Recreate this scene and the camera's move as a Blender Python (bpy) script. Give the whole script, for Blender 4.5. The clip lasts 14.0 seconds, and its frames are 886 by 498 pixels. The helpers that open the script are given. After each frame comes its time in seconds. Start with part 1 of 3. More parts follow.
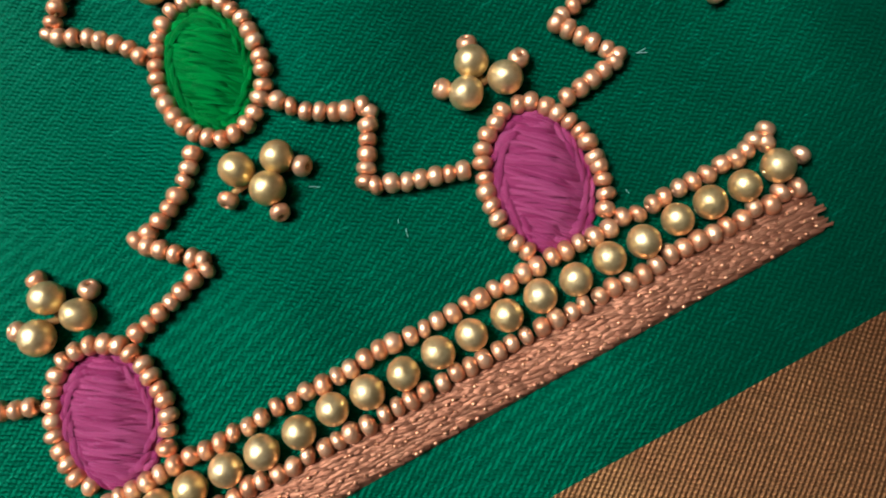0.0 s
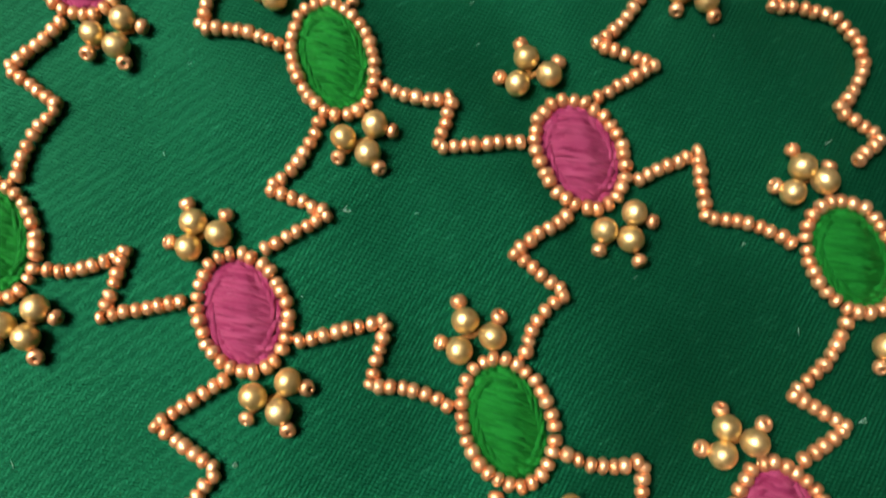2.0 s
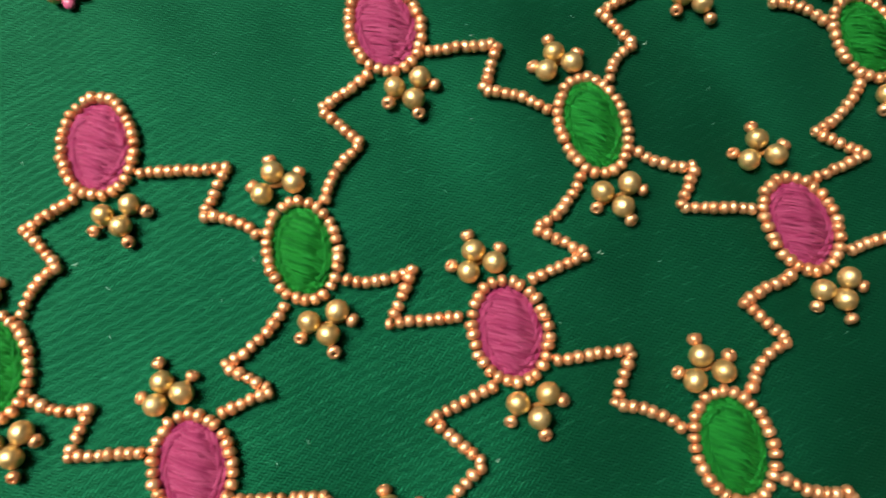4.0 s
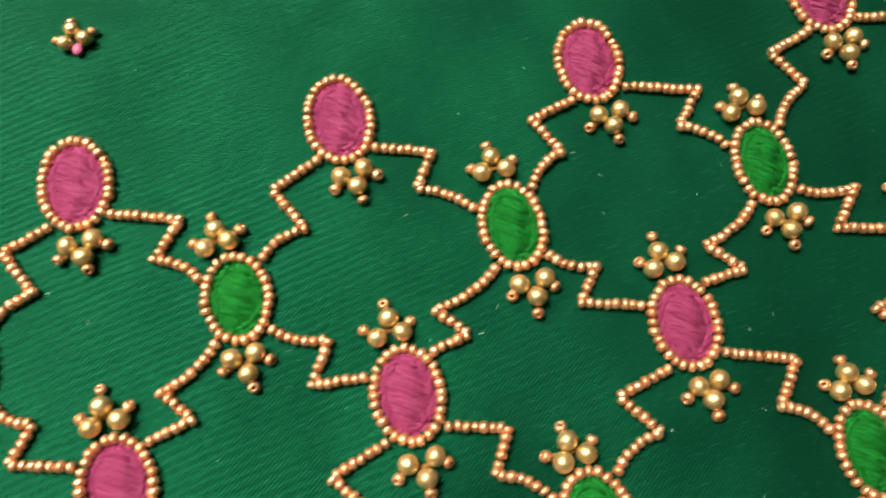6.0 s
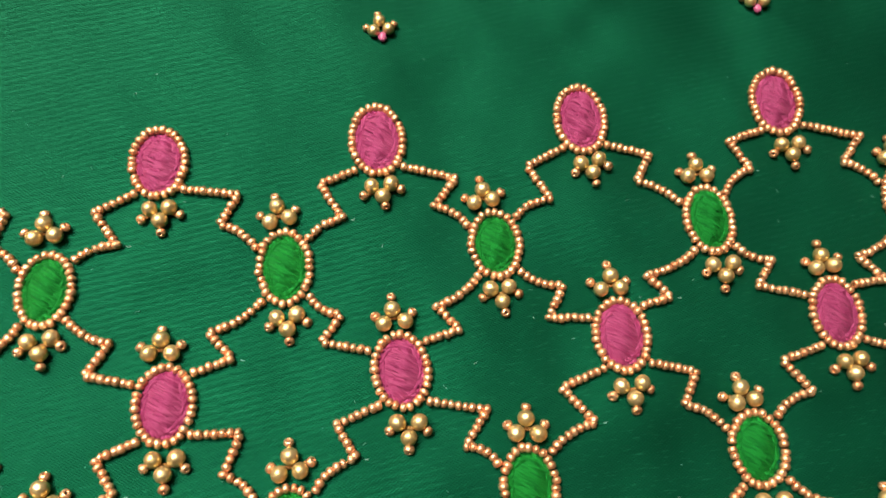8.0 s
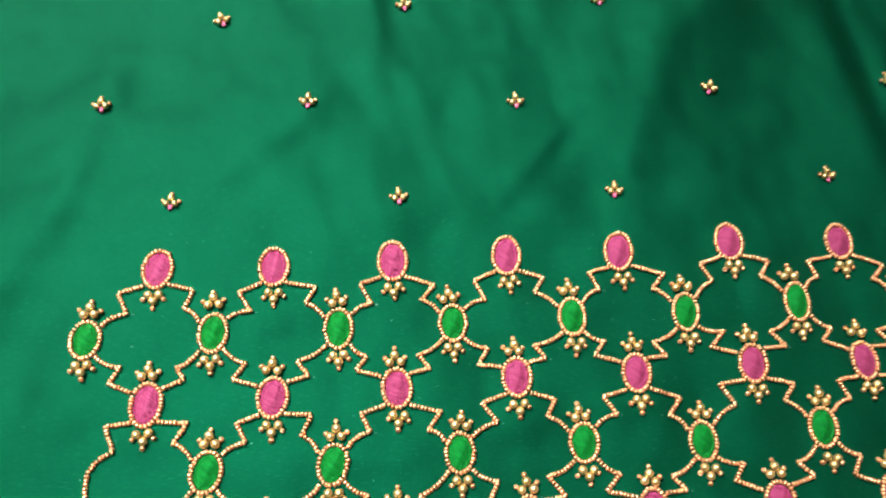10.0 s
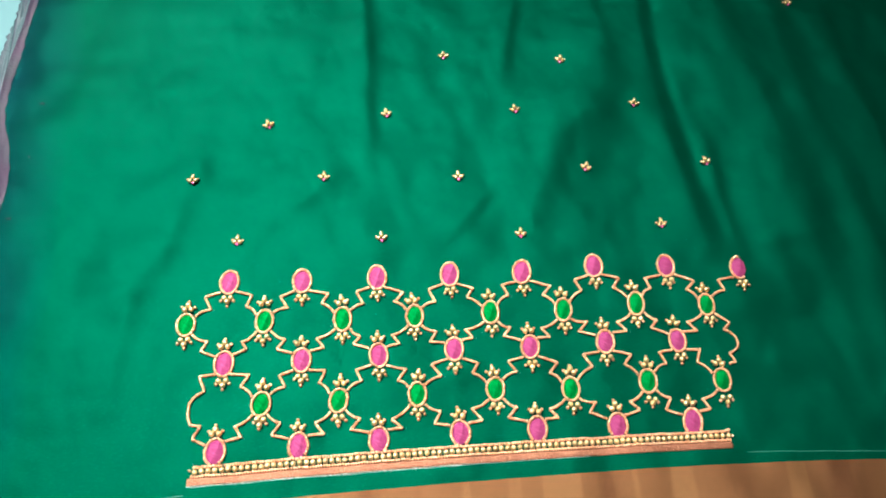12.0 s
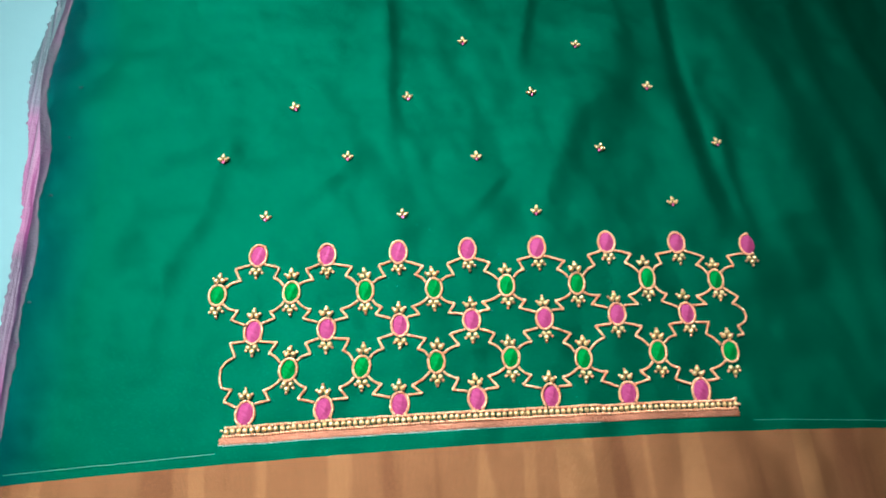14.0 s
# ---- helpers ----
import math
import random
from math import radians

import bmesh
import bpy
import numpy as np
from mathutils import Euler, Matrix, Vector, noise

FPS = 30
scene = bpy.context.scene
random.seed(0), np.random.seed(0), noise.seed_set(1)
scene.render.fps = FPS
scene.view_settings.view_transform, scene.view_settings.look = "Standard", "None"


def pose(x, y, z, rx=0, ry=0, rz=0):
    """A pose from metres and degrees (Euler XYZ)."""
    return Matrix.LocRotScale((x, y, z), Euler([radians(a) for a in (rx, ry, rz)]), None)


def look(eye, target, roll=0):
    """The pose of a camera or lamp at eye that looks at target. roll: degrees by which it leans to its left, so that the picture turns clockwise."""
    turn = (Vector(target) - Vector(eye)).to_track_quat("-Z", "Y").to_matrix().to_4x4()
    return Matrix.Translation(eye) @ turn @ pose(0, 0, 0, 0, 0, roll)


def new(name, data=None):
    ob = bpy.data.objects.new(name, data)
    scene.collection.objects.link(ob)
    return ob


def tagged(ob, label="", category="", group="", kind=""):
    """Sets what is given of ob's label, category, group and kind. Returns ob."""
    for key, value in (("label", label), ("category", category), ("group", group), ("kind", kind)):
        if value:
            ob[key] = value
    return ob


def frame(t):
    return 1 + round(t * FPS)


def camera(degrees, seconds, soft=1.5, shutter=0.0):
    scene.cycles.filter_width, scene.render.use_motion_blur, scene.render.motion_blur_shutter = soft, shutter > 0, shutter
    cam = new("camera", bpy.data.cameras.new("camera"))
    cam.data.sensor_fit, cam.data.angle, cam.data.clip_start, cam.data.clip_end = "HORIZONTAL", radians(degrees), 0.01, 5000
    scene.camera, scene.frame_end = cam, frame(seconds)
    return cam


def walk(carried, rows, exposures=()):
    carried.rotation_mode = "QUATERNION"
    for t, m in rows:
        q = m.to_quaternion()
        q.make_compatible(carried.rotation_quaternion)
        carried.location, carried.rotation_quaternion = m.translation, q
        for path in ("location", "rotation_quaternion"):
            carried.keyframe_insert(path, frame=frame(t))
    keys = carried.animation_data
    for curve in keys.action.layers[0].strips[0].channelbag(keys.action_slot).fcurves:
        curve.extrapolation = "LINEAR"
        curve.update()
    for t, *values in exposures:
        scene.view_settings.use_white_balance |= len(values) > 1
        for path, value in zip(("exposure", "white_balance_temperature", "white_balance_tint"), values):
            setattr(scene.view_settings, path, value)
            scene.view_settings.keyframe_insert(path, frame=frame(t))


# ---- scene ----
# ---- camera ----
cam = camera(60.0, 14.0, soft=1.8, shutter=0.35)
walk(cam, [
    (0, pose(0.1059, -0.0089, 0.0600, 7.56, 2.21, -29.47)),
    (0.5, pose(0.1008, -0.0048, 0.0613, 6.48, 1.63, -29.32)),
    (1, pose(0.0954, 0.0071, 0.0667, 5.33, 1.28, -29.16)),
    (1.5, pose(0.0928, 0.0176, 0.0724, 10.10, 0.40, -28.55)),
    (2, pose(0.0950, 0.0283, 0.0782, 9.73, 0.35, -27.60)),
    (2.2, pose(0.0959, 0.0318, 0.0805, 9.93, -0.15, -27.20)),
    (4.3, pose(0.0600, 0.0354, 0.0931, 14.62, 0.45, -21.57)),
    (4.5, pose(0.0543, 0.0355, 0.0939, 15.00, 0.33, -21.25)),
    (5, pose(0.0369, 0.0377, 0.0966, 14.91, -0.36, -19.97)),
    (5.5, pose(0.0197, 0.0360, 0.0997, 15.52, -1.43, -18.21)),
    (6, pose(-0.0019, 0.0321, 0.1033, 17.57, -1.82, -16.13)),
    (6.5, pose(-0.0162, 0.0259, 0.1051, 18.22, -2.38, -14.46)),
    (7, pose(-0.0310, 0.0220, 0.1036, 19.12, -2.89, -13.14)),
    (7.2, pose(-0.0401, 0.0250, 0.1066, 18.26, -3.52, -12.07)),
    (9.3, pose(-0.0439, 0.0052, 0.1907, 18.74, -3.87, -4.10)),
    (9.5, pose(-0.0433, 0.0012, 0.2045, 18.89, -3.92, -3.78)),
    (10, pose(-0.0458, -0.0029, 0.2421, 21.18, -4.34, -4.43)),
    (10.5, pose(-0.0402, -0.0144, 0.2826, 21.80, -3.36, -5.09)),
    (11, pose(-0.0373, -0.0373, 0.3177, 22.93, -3.31, -5.31)),
    (11.5, pose(-0.0386, -0.0559, 0.3490, 23.10, -3.97, -4.74)),
    (12, pose(-0.0423, -0.0754, 0.3754, 25.47, -4.15, -4.48)),
    (12.5, pose(-0.0428, -0.0829, 0.3812, 24.30, -3.54, -4.14)),
    (13, pose(-0.0427, -0.0874, 0.3873, 25.16, -3.19, -3.89)),
    (13.5, pose(-0.0403, -0.0900, 0.3872, 24.68, -2.59, -3.72)),
    (14, pose(-0.0436, -0.0934, 0.3871, 25.14, -2.88, -3.67)),
], exposures=[
    (0, 0.05, 5900, 12), (1, 0.1, 6800, 12), (2, 0.15, 7600, 12), (5, 0.05, 7700, 12), (7.2, 0.0, 7600, 12), (9.5, 0.3, 7000, 11),
    (11, 0.82, 6350, 10), (12, 0.88, 5950, 10), (14, 0.65, 5550, 10)])

# ---- light ----
world = bpy.data.worlds.new("world")
scene.world = world
world.use_nodes = True
wn, wl = world.node_tree.nodes, world.node_tree.links
sky = wn.new("ShaderNodeTexSky")
sky.sky_type = "NISHITA"
sky.sun_disc = False
sky.sun_elevation, sky.sun_rotation = radians(35), radians(-60)
wl.new(sky.outputs["Color"], wn["Background"].inputs["Color"])
wn["Background"].inputs["Strength"].default_value = 0.1


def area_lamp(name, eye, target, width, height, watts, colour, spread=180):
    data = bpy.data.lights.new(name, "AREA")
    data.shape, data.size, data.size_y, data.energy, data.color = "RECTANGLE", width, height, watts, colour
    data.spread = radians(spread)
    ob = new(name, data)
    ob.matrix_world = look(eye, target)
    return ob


# unseen upper-left key lamp, narrowed to darken the right, and an added overhead fill
area_lamp("unseen_key_light", (-0.41, 0.40, 0.85), (-0.165, 0.09, 0.0), 0.6, 0.55, 3.6, (1.0, 0.95, 0.86), 54)
area_lamp("added_overhead_fill", (0.1, 0.5, 1.98), (0.1, 0.4, 0.0), 0.5, 0.5, 1.7, (1.0, 0.86, 0.68))


# ---- materials ----
class Mat:
    """A node material with short helpers."""

    def __init__(self, name, rough=0.5, metal=0.0):
        self.m = bpy.data.materials.new(name)
        self.m.use_nodes = True
        self.n, self.l = self.m.node_tree.nodes, self.m.node_tree.links
        self.b = self.n["Principled BSDF"]
        self.b.inputs["Roughness"].default_value = rough
        self.b.inputs["Metallic"].default_value = metal
        self.coord = self.n.new("ShaderNodeTexCoord")

    def node(self, kind, **inputs):
        made = self.n.new(kind)
        for key, value in inputs.items():
            self.put(made.inputs[key.replace("_", " ")], value)
        return made

    def put(self, socket, value):
        if isinstance(value, bpy.types.NodeSocket):
            self.l.new(value, socket)
        else:
            socket.default_value = value

    def math(self, op, a, b=0.0):
        made = self.n.new("ShaderNodeMath")
        made.operation = op
        self.put(made.inputs[0], a)
        self.put(made.inputs[1], b)
        return made.outputs[0]

    def noise(self, scale, detail=3.0, where="Object"):
        made = self.node("ShaderNodeTexNoise", Scale=scale, Detail=detail)
        self.l.new(self.coord.outputs[where], made.inputs["Vector"])
        return made.outputs["Fac"]

    def ramp(self, fac, stops):
        made = self.n.new("ShaderNodeValToRGB")
        ramp = made.color_ramp
        while len(ramp.elements) < len(stops):
            ramp.elements.new(0.5)
        for e, (at, colour) in zip(ramp.elements, stops):
            e.position, e.color = at, (*colour, 1)
        self.put(made.inputs["Fac"], fac)
        return made.outputs["Color"]

    def mix(self, fac, a, b):
        made = self.n.new("ShaderNodeMix")
        made.data_type = "RGBA"
        self.put(made.inputs["Factor"], fac)
        for socket, value in ((made.inputs["A"], a), (made.inputs["B"], b)):
            self.put(socket, value if isinstance(value, bpy.types.NodeSocket) else (*value, 1))
        return made.outputs["Result"]

    def bump(self, height, distance, strength=1.0, under=None):
        made = self.node("ShaderNodeBump", Height=height, Distance=distance, Strength=strength)
        if under is not None:
            self.l.new(under, made.inputs["Normal"])
        return made.outputs["Normal"]

    def random(self):
        return self.n.new("ShaderNodeObjectInfo").outputs["Random"]

    def done(self, colour, normal=None, rough=None):
        self.put(self.b.inputs["Base Color"], colour if isinstance(colour, bpy.types.NodeSocket) else (*colour, 1))
        if normal is not None:
            self.put(self.b.inputs["Normal"], normal)
        if rough is not None:
            self.put(self.b.inputs["Roughness"], rough)
        return self.m


def weave(m, angle, pitch):
    """Two crossing sets of threads: their height and each set's own wave."""
    turned = m.node("ShaderNodeMapping")
    m.l.new(m.coord.outputs["Object"], turned.inputs["Vector"])
    turned.inputs["Rotation"].default_value = (0, 0, radians(angle))
    xyz = m.node("ShaderNodeSeparateXYZ", Vector=turned.outputs["Vector"])
    k = 2 * math.pi / pitch
    wobble = m.math("ADD", m.math("MULTIPLY", m.noise(60.0, 2.0), 4.0), m.math("MULTIPLY", m.noise(900.0, 2.0), 4.6))
    a = m.math("SINE", m.math("ADD", m.math("MULTIPLY", xyz.outputs["Y"], k), wobble))
    b = m.math("SINE", m.math("ADD", m.math("MULTIPLY", xyz.outputs["X"], k * 0.8), wobble))
    patch = m.math("ADD", m.math("MULTIPLY", m.noise(75.0, 2.0), 0.7), 0.5)
    return m.math("MULTIPLY", m.math("ADD", a, m.math("MULTIPLY", m.math("MULTIPLY", a, b), 0.45)), patch), a, b


def silk_material():
    m = Mat("green_silk", 0.42, 0.30)
    height, a, b = weave(m, 29, 0.00034)
    _ribs, c, d = weave(m, 4, 0.00056)
    cells = m.math("MULTIPLY", c, d)
    height = m.math("ADD", m.math("MULTIPLY", height, 0.40), m.math("MULTIPLY", cells, 0.85))
    patches = m.noise(9.0, 2.0)
    base = m.ramp(patches, [(0.3, (0.0, 0.032, 0.0155)), (0.7, (0.0, 0.045, 0.0225))])
    # shade between threads and light on cell tops, put into the base
    gaps = m.math("MULTIPLY", m.math("ADD", m.math("MULTIPLY", a, -0.5), 0.5), 0.14)
    base = m.mix(gaps, base, (0.0, 0.024, 0.013))
    base = m.mix(m.math("MULTIPLY", m.math("MAXIMUM", cells, 0.0), 0.22), base, (0.006, 0.100, 0.058))
    # loose filaments along the weave, their glints painted into the base
    lie = m.node("ShaderNodeMapping")
    m.l.new(m.coord.outputs["Object"], lie.inputs["Vector"])
    lie.inputs["Rotation"].default_value = (0, 0, radians(20))
    lie.inputs["Scale"].default_value = (420, 3600, 1)
    fibre = m.node("ShaderNodeTexNoise", Vector=lie.outputs["Vector"], Scale=1.0, Detail=2.0)
    fleck = m.ramp(fibre.outputs["Fac"], [(0.60, (0, 0, 0)), (0.74, (1, 1, 1))])
    base = m.mix(m.math("MULTIPLY", fleck, 0.4), base, (0.012, 0.150, 0.090))
    xyz = m.node("ShaderNodeSeparateXYZ", Vector=m.coord.outputs["Object"])
    # near the selvage a blue tint, darkened to paint in the edge's shade
    edge = m.node("ShaderNodeMapRange", Value=m.math("ADD", xyz.outputs["X"], m.math("MULTIPLY", m.noise(18.0, 3.0), 0.03)))
    for key, value in (("From Min", -0.190), ("From Max", -0.232), ("To Min", 0.0), ("To Max", 1.0)):
        edge.inputs[key].default_value = value
    base = m.mix(edge.outputs["Result"], base, (0.002, 0.015, 0.034))
    slub = m.node("ShaderNodeTexNoise", Scale=1.0, Detail=2.0)
    stretch = m.node("ShaderNodeMapping")
    m.l.new(m.coord.outputs["Object"], stretch.inputs["Vector"])
    stretch.inputs["Scale"].default_value = (60, 1800, 1)
    stretch.inputs["Rotation"].default_value = (0, 0, radians(3))
    m.l.new(stretch.outputs["Vector"], slub.inputs["Vector"])
    # soft drawn folds that run slantwise across the field
    drawn = m.node("ShaderNodeMapping")
    m.l.new(m.coord.outputs["Object"], drawn.inputs["Vector"])
    drawn.inputs["Rotation"].default_value = (0, 0, radians(38))
    drawn.inputs["Scale"].default_value = (13, 38, 1)
    fold = m.node("ShaderNodeTexNoise", Vector=drawn.outputs["Vector"], Scale=1.0, Detail=1.0)
    normal = m.bump(height, 0.000040, 0.9)
    normal = m.bump(m.noise(52.0, 1.0), 0.0010, 1.0, normal)
    normal = m.bump(m.noise(24.0, 0.5), 0.0042, 1.0, normal)
    normal = m.bump(fold.outputs["Fac"], 0.0032, 1.0, normal)
    rough = m.math("ADD", m.math("MULTIPLY", slub.outputs["Fac"], 0.14), 0.44)
    m.b.inputs["Specular IOR Level"].default_value = 0.5
    m.b.inputs["Specular Tint"].default_value = (0.0, 0.80, 0.40, 1)
    return m.done(base, normal, rough)


def zari_material():
    m = Mat("gold_zari_weave", 0.42, 0.85)
    _ribs, a, b = weave(m, 2, 0.00048)
    height = m.math("MULTIPLY", a, b)
    under = m.ramp(m.math("ADD", m.math("MULTIPLY", height, 0.5), 0.5), [(0.35, (1, 1, 1)), (0.62, (0, 0, 0))])
    lie = m.node("ShaderNodeMapping")
    m.l.new(m.coord.outputs["Object"], lie.inputs["Vector"])
    lie.inputs["Scale"].default_value = (34, 2.5, 1)
    bands = m.node("ShaderNodeTexNoise", Vector=lie.outputs["Vector"], Scale=1.0, Detail=3.0)
    base = m.ramp(bands.outputs["Fac"], [(0.40, (0.13, 0.060, 0.022)), (0.45, (0.20, 0.100, 0.037)), (0.54, (0.21, 0.106, 0.039)), (0.57, (0.28, 0.150, 0.056))])
    base = m.mix(m.math("MULTIPLY", m.noise(900.0, 2.0), 0.5), base, (0.30, 0.11, 0.04))
    base = m.mix(m.math("MULTIPLY", under, 0.45), base, (0.075, 0.032, 0.016))
    return m.done(base, m.bump(m.noise(90.0, 3.0), 0.0006, 0.4, m.bump(height, 0.00006, 0.8)), m.math("ADD", m.math("MULTIPLY", m.noise(40.0), 0.25), 0.42))


def bead_material(name, low, high, dark, rough, worn, metal):
    m = Mat(name, rough, metal)
    tone = m.mix(m.random(), low, high)
    spots = m.ramp(m.noise(1400.0, 3.0), [(0.40, (0, 0, 0)), (0.62, (1, 1, 1))])
    colour = m.mix(m.math("MULTIPLY", spots, worn), tone, dark)
    normal = m.bump(m.noise(1000.0, 2.0), 0.00016, 0.6)
    return m.done(colour, normal, m.math("ADD", m.math("MULTIPLY", m.noise(2200.0, 2.0), 0.22), rough - 0.10))


def thread_material(name, low, high):
    m = Mat(name, 0.38)
    strand = m.n.new("ShaderNodeNewGeometry").outputs["Random Per Island"]
    base = m.mix(strand, low, high)
    base = m.mix(m.math("MULTIPLY", m.noise(700.0, 3.0), 0.35), base, tuple(0.45 * c for c in low))
    m.b.inputs["Specular IOR Level"].default_value = 0.5
    m.b.inputs["Specular Tint"].default_value = (*(min(1.0, 1.6 * c / max(high)) for c in high), 1)
    return m.done(base, m.bump(m.noise(3500.0, 2.0), 0.00006, 0.6))


def plain_material(name, low, high, scale, rough, bump=0.0):
    m = Mat(name, rough)
    base = m.ramp(m.noise(scale, 5.0), [(0.3, low), (0.7, high)])
    return m.done(base, m.bump(m.noise(scale * 12, 3.0), bump, 0.4) if bump else None)


def selvage_material():
    """Bands of pink, mauve, purple and teal along the woven edge."""
    m = Mat("banded_selvage", 0.5)
    xyz = m.node("ShaderNodeSeparateXYZ", Vector=m.coord.outputs["Object"])
    at = m.math("ADD", m.math("MULTIPLY", xyz.outputs["Y"], 3.0), m.math("MULTIPLY", m.noise(40.0, 3.0), 0.10))
    base = m.ramp(at, [(0.02, (0.17, 0.024, 0.12)), (0.20, (0.04, 0.006, 0.045)), (0.33, (0.035, 0.011, 0.045)), (0.37, (0.19, 0.036, 0.125)), (0.60, (0.18, 0.055, 0.14)), (0.64, (0.075, 0.075, 0.11)), (0.74, (0.014, 0.06, 0.068))])
    # dark purple streaks along the edge, on the same noise as its creases
    lie = m.node("ShaderNodeMapping")
    m.l.new(m.coord.outputs["Object"], lie.inputs["Vector"])
    lie.inputs["Scale"].default_value = (330, 11, 1)
    crease = m.node("ShaderNodeTexNoise", Vector=lie.outputs["Vector"], Scale=1.0, Detail=3.0)
    streak = m.ramp(crease.outputs["Fac"], [(0.46, (0, 0, 0)), (0.62, (1, 1, 1))])
    base = m.mix(m.math("MULTIPLY", streak, 0.65), base, (0.030, 0.012, 0.045))
    return m.done(base, m.bump(crease.outputs["Fac"], 0.002, 0.6, m.bump(m.noise(300.0, 3.0), 0.0006, 0.6)))


SILK = silk_material()
ZARI = zari_material()
COPPER = bead_material("copper_seed_bead", (0.93, 0.46, 0.255), (0.99, 0.62, 0.38), (0.50, 0.19, 0.08), 0.40, 0.40, 0.80)
GOLD = bead_material("gold_pearl", (0.80, 0.61, 0.29), (0.92, 0.73, 0.40), (0.48, 0.32, 0.12), 0.42, 0.42, 0.88)
PINK = thread_material("pink_silk_thread", (0.23, 0.022, 0.088), (0.38, 0.070, 0.175))
EMERALD = thread_material("emerald_silk_thread", (0.001, 0.090, 0.012), (0.003, 0.205, 0.032))
FOIL = thread_material("copper_zari_thread", (0.23, 0.088, 0.050), (0.43, 0.195, 0.115))
FOIL.node_tree.nodes["Principled BSDF"].inputs["Metallic"].default_value = 0.6
FOIL.node_tree.nodes["Principled BSDF"].inputs["Roughness"].default_value = 0.5
CORD = thread_material("tan_thread", (0.20, 0.09, 0.03), (0.32, 0.16, 0.06))
STONE = plain_material("pink_glass_bead", (0.40, 0.07, 0.19), (0.58, 0.15, 0.30), 900, 0.2)
SELVAGE = selvage_material()
INNER_STRIP = plain_material("dark_purple_strip", (0.004, 0.010, 0.021), (0.032, 0.009, 0.036), 55, 0.6, 0.0006)
BLUE = plain_material("pale_blue_sheet", (0.115, 0.26, 0.268), (0.14, 0.295, 0.303), 6, 0.7, 0.0005)
FRAY = plain_material("pale_net", (0.34, 0.44, 0.36), (0.48, 0.55, 0.47), 900, 0.8)
CHALK = plain_material("pale_fibre", (0.16, 0.34, 0.29), (0.24, 0.44, 0.38), 900, 0.9)
LIT_CREASE = plain_material("lit_crease", (0.004, 0.095, 0.058), (0.02, 0.13, 0.085), 400, 0.5)
DARK = plain_material("dark_thread", (0.004, 0.012, 0.02), (0.012, 0.02, 0.035), 900, 0.7)
PLASTER = plain_material("wall_paint", (0.46, 0.40, 0.33), (0.52, 0.46, 0.38), 3, 0.85, 0.002)
WOOD = plain_material("floor_wood", (0.16, 0.09, 0.05), (0.24, 0.14, 0.08), 5, 0.5, 0.001)
MM = 0.001


# ---- building helpers ----
def mesh_of(name, bm, material, smooth=True):
    data = bpy.data.meshes.new(name)
    bm.normal_update()
    bm.to_mesh(data)
    bm.free()
    data.materials.append(material)
    for poly in data.polygons:
        poly.use_smooth = smooth
    return data


def part(name, bm, material, parent=None, label="", smooth=True):
    ob = new(name, mesh_of(name, bm, material, smooth))
    ob.parent = parent
    return tagged(ob, label)


def placed(name, data, parent, m):
    """A piece on shared mesh data, posed in the space of its parent."""
    ob = new(name, data)
    ob.parent = parent
    ob.matrix_basis = m
    return ob


def thing(name, x, y, label, category, group=""):
    """An Empty on the cloth that carries the parts of one thing."""
    ob = new(name)
    ob.empty_display_size = 0.003
    ob.location = (x * MM, y * MM, drape(x, y) * MM)
    return tagged(ob, label, category, group)


def block(name, x0, x1, y0, y1, z0, z1, material, label, category, kind="structure"):
    bm = bmesh.new()
    bmesh.ops.create_cube(bm, size=1.0, matrix=Matrix.Translation(((x0 + x1) / 2, (y0 + y1) / 2, (z0 + z1) / 2)) @ Matrix.Diagonal((x1 - x0, y1 - y0, z1 - z0, 1)))
    return tagged(part(name, bm, material, None, label, False), category=category, kind=kind)


# folds of the cloth in millimetres: from, to, half width, height
FOLDS = [
    (-43, 290, -36, 155, 11, 3.0), (112, 245, 84, 150, 34, 6.0), (80, 178, 40, 108, 24, 3.4),
    (134, 290, 142, 92, 18, 3.8), (147, 290, 154, 95, 7, -1.2), (160, 150, 168, 80, 9, 1.8),
    (186, 300, 206, 60, 34, 6.5), (222, 300, 244, -30, 26, 5.5), (262, 260, 272, -40, 24, 5.0),
    (53, 265, 44, 205, 10, 2.6), (112, 300, 108, 240, 9, 2.2), (-138, 150, -168, 75, 18, 2.8),
    (-168, 85, -172, 15, 15, 2.2), (-74, 142, -112, 108, 13, 1.7), (20, 132, -10, 100, 8, 1.3),
    (121, -54, 126, -135, 26, 2.8), (-56, -54, -53, -135, 16, 1.2), (-10, -58, -8, -135, 12, 0.8),
]


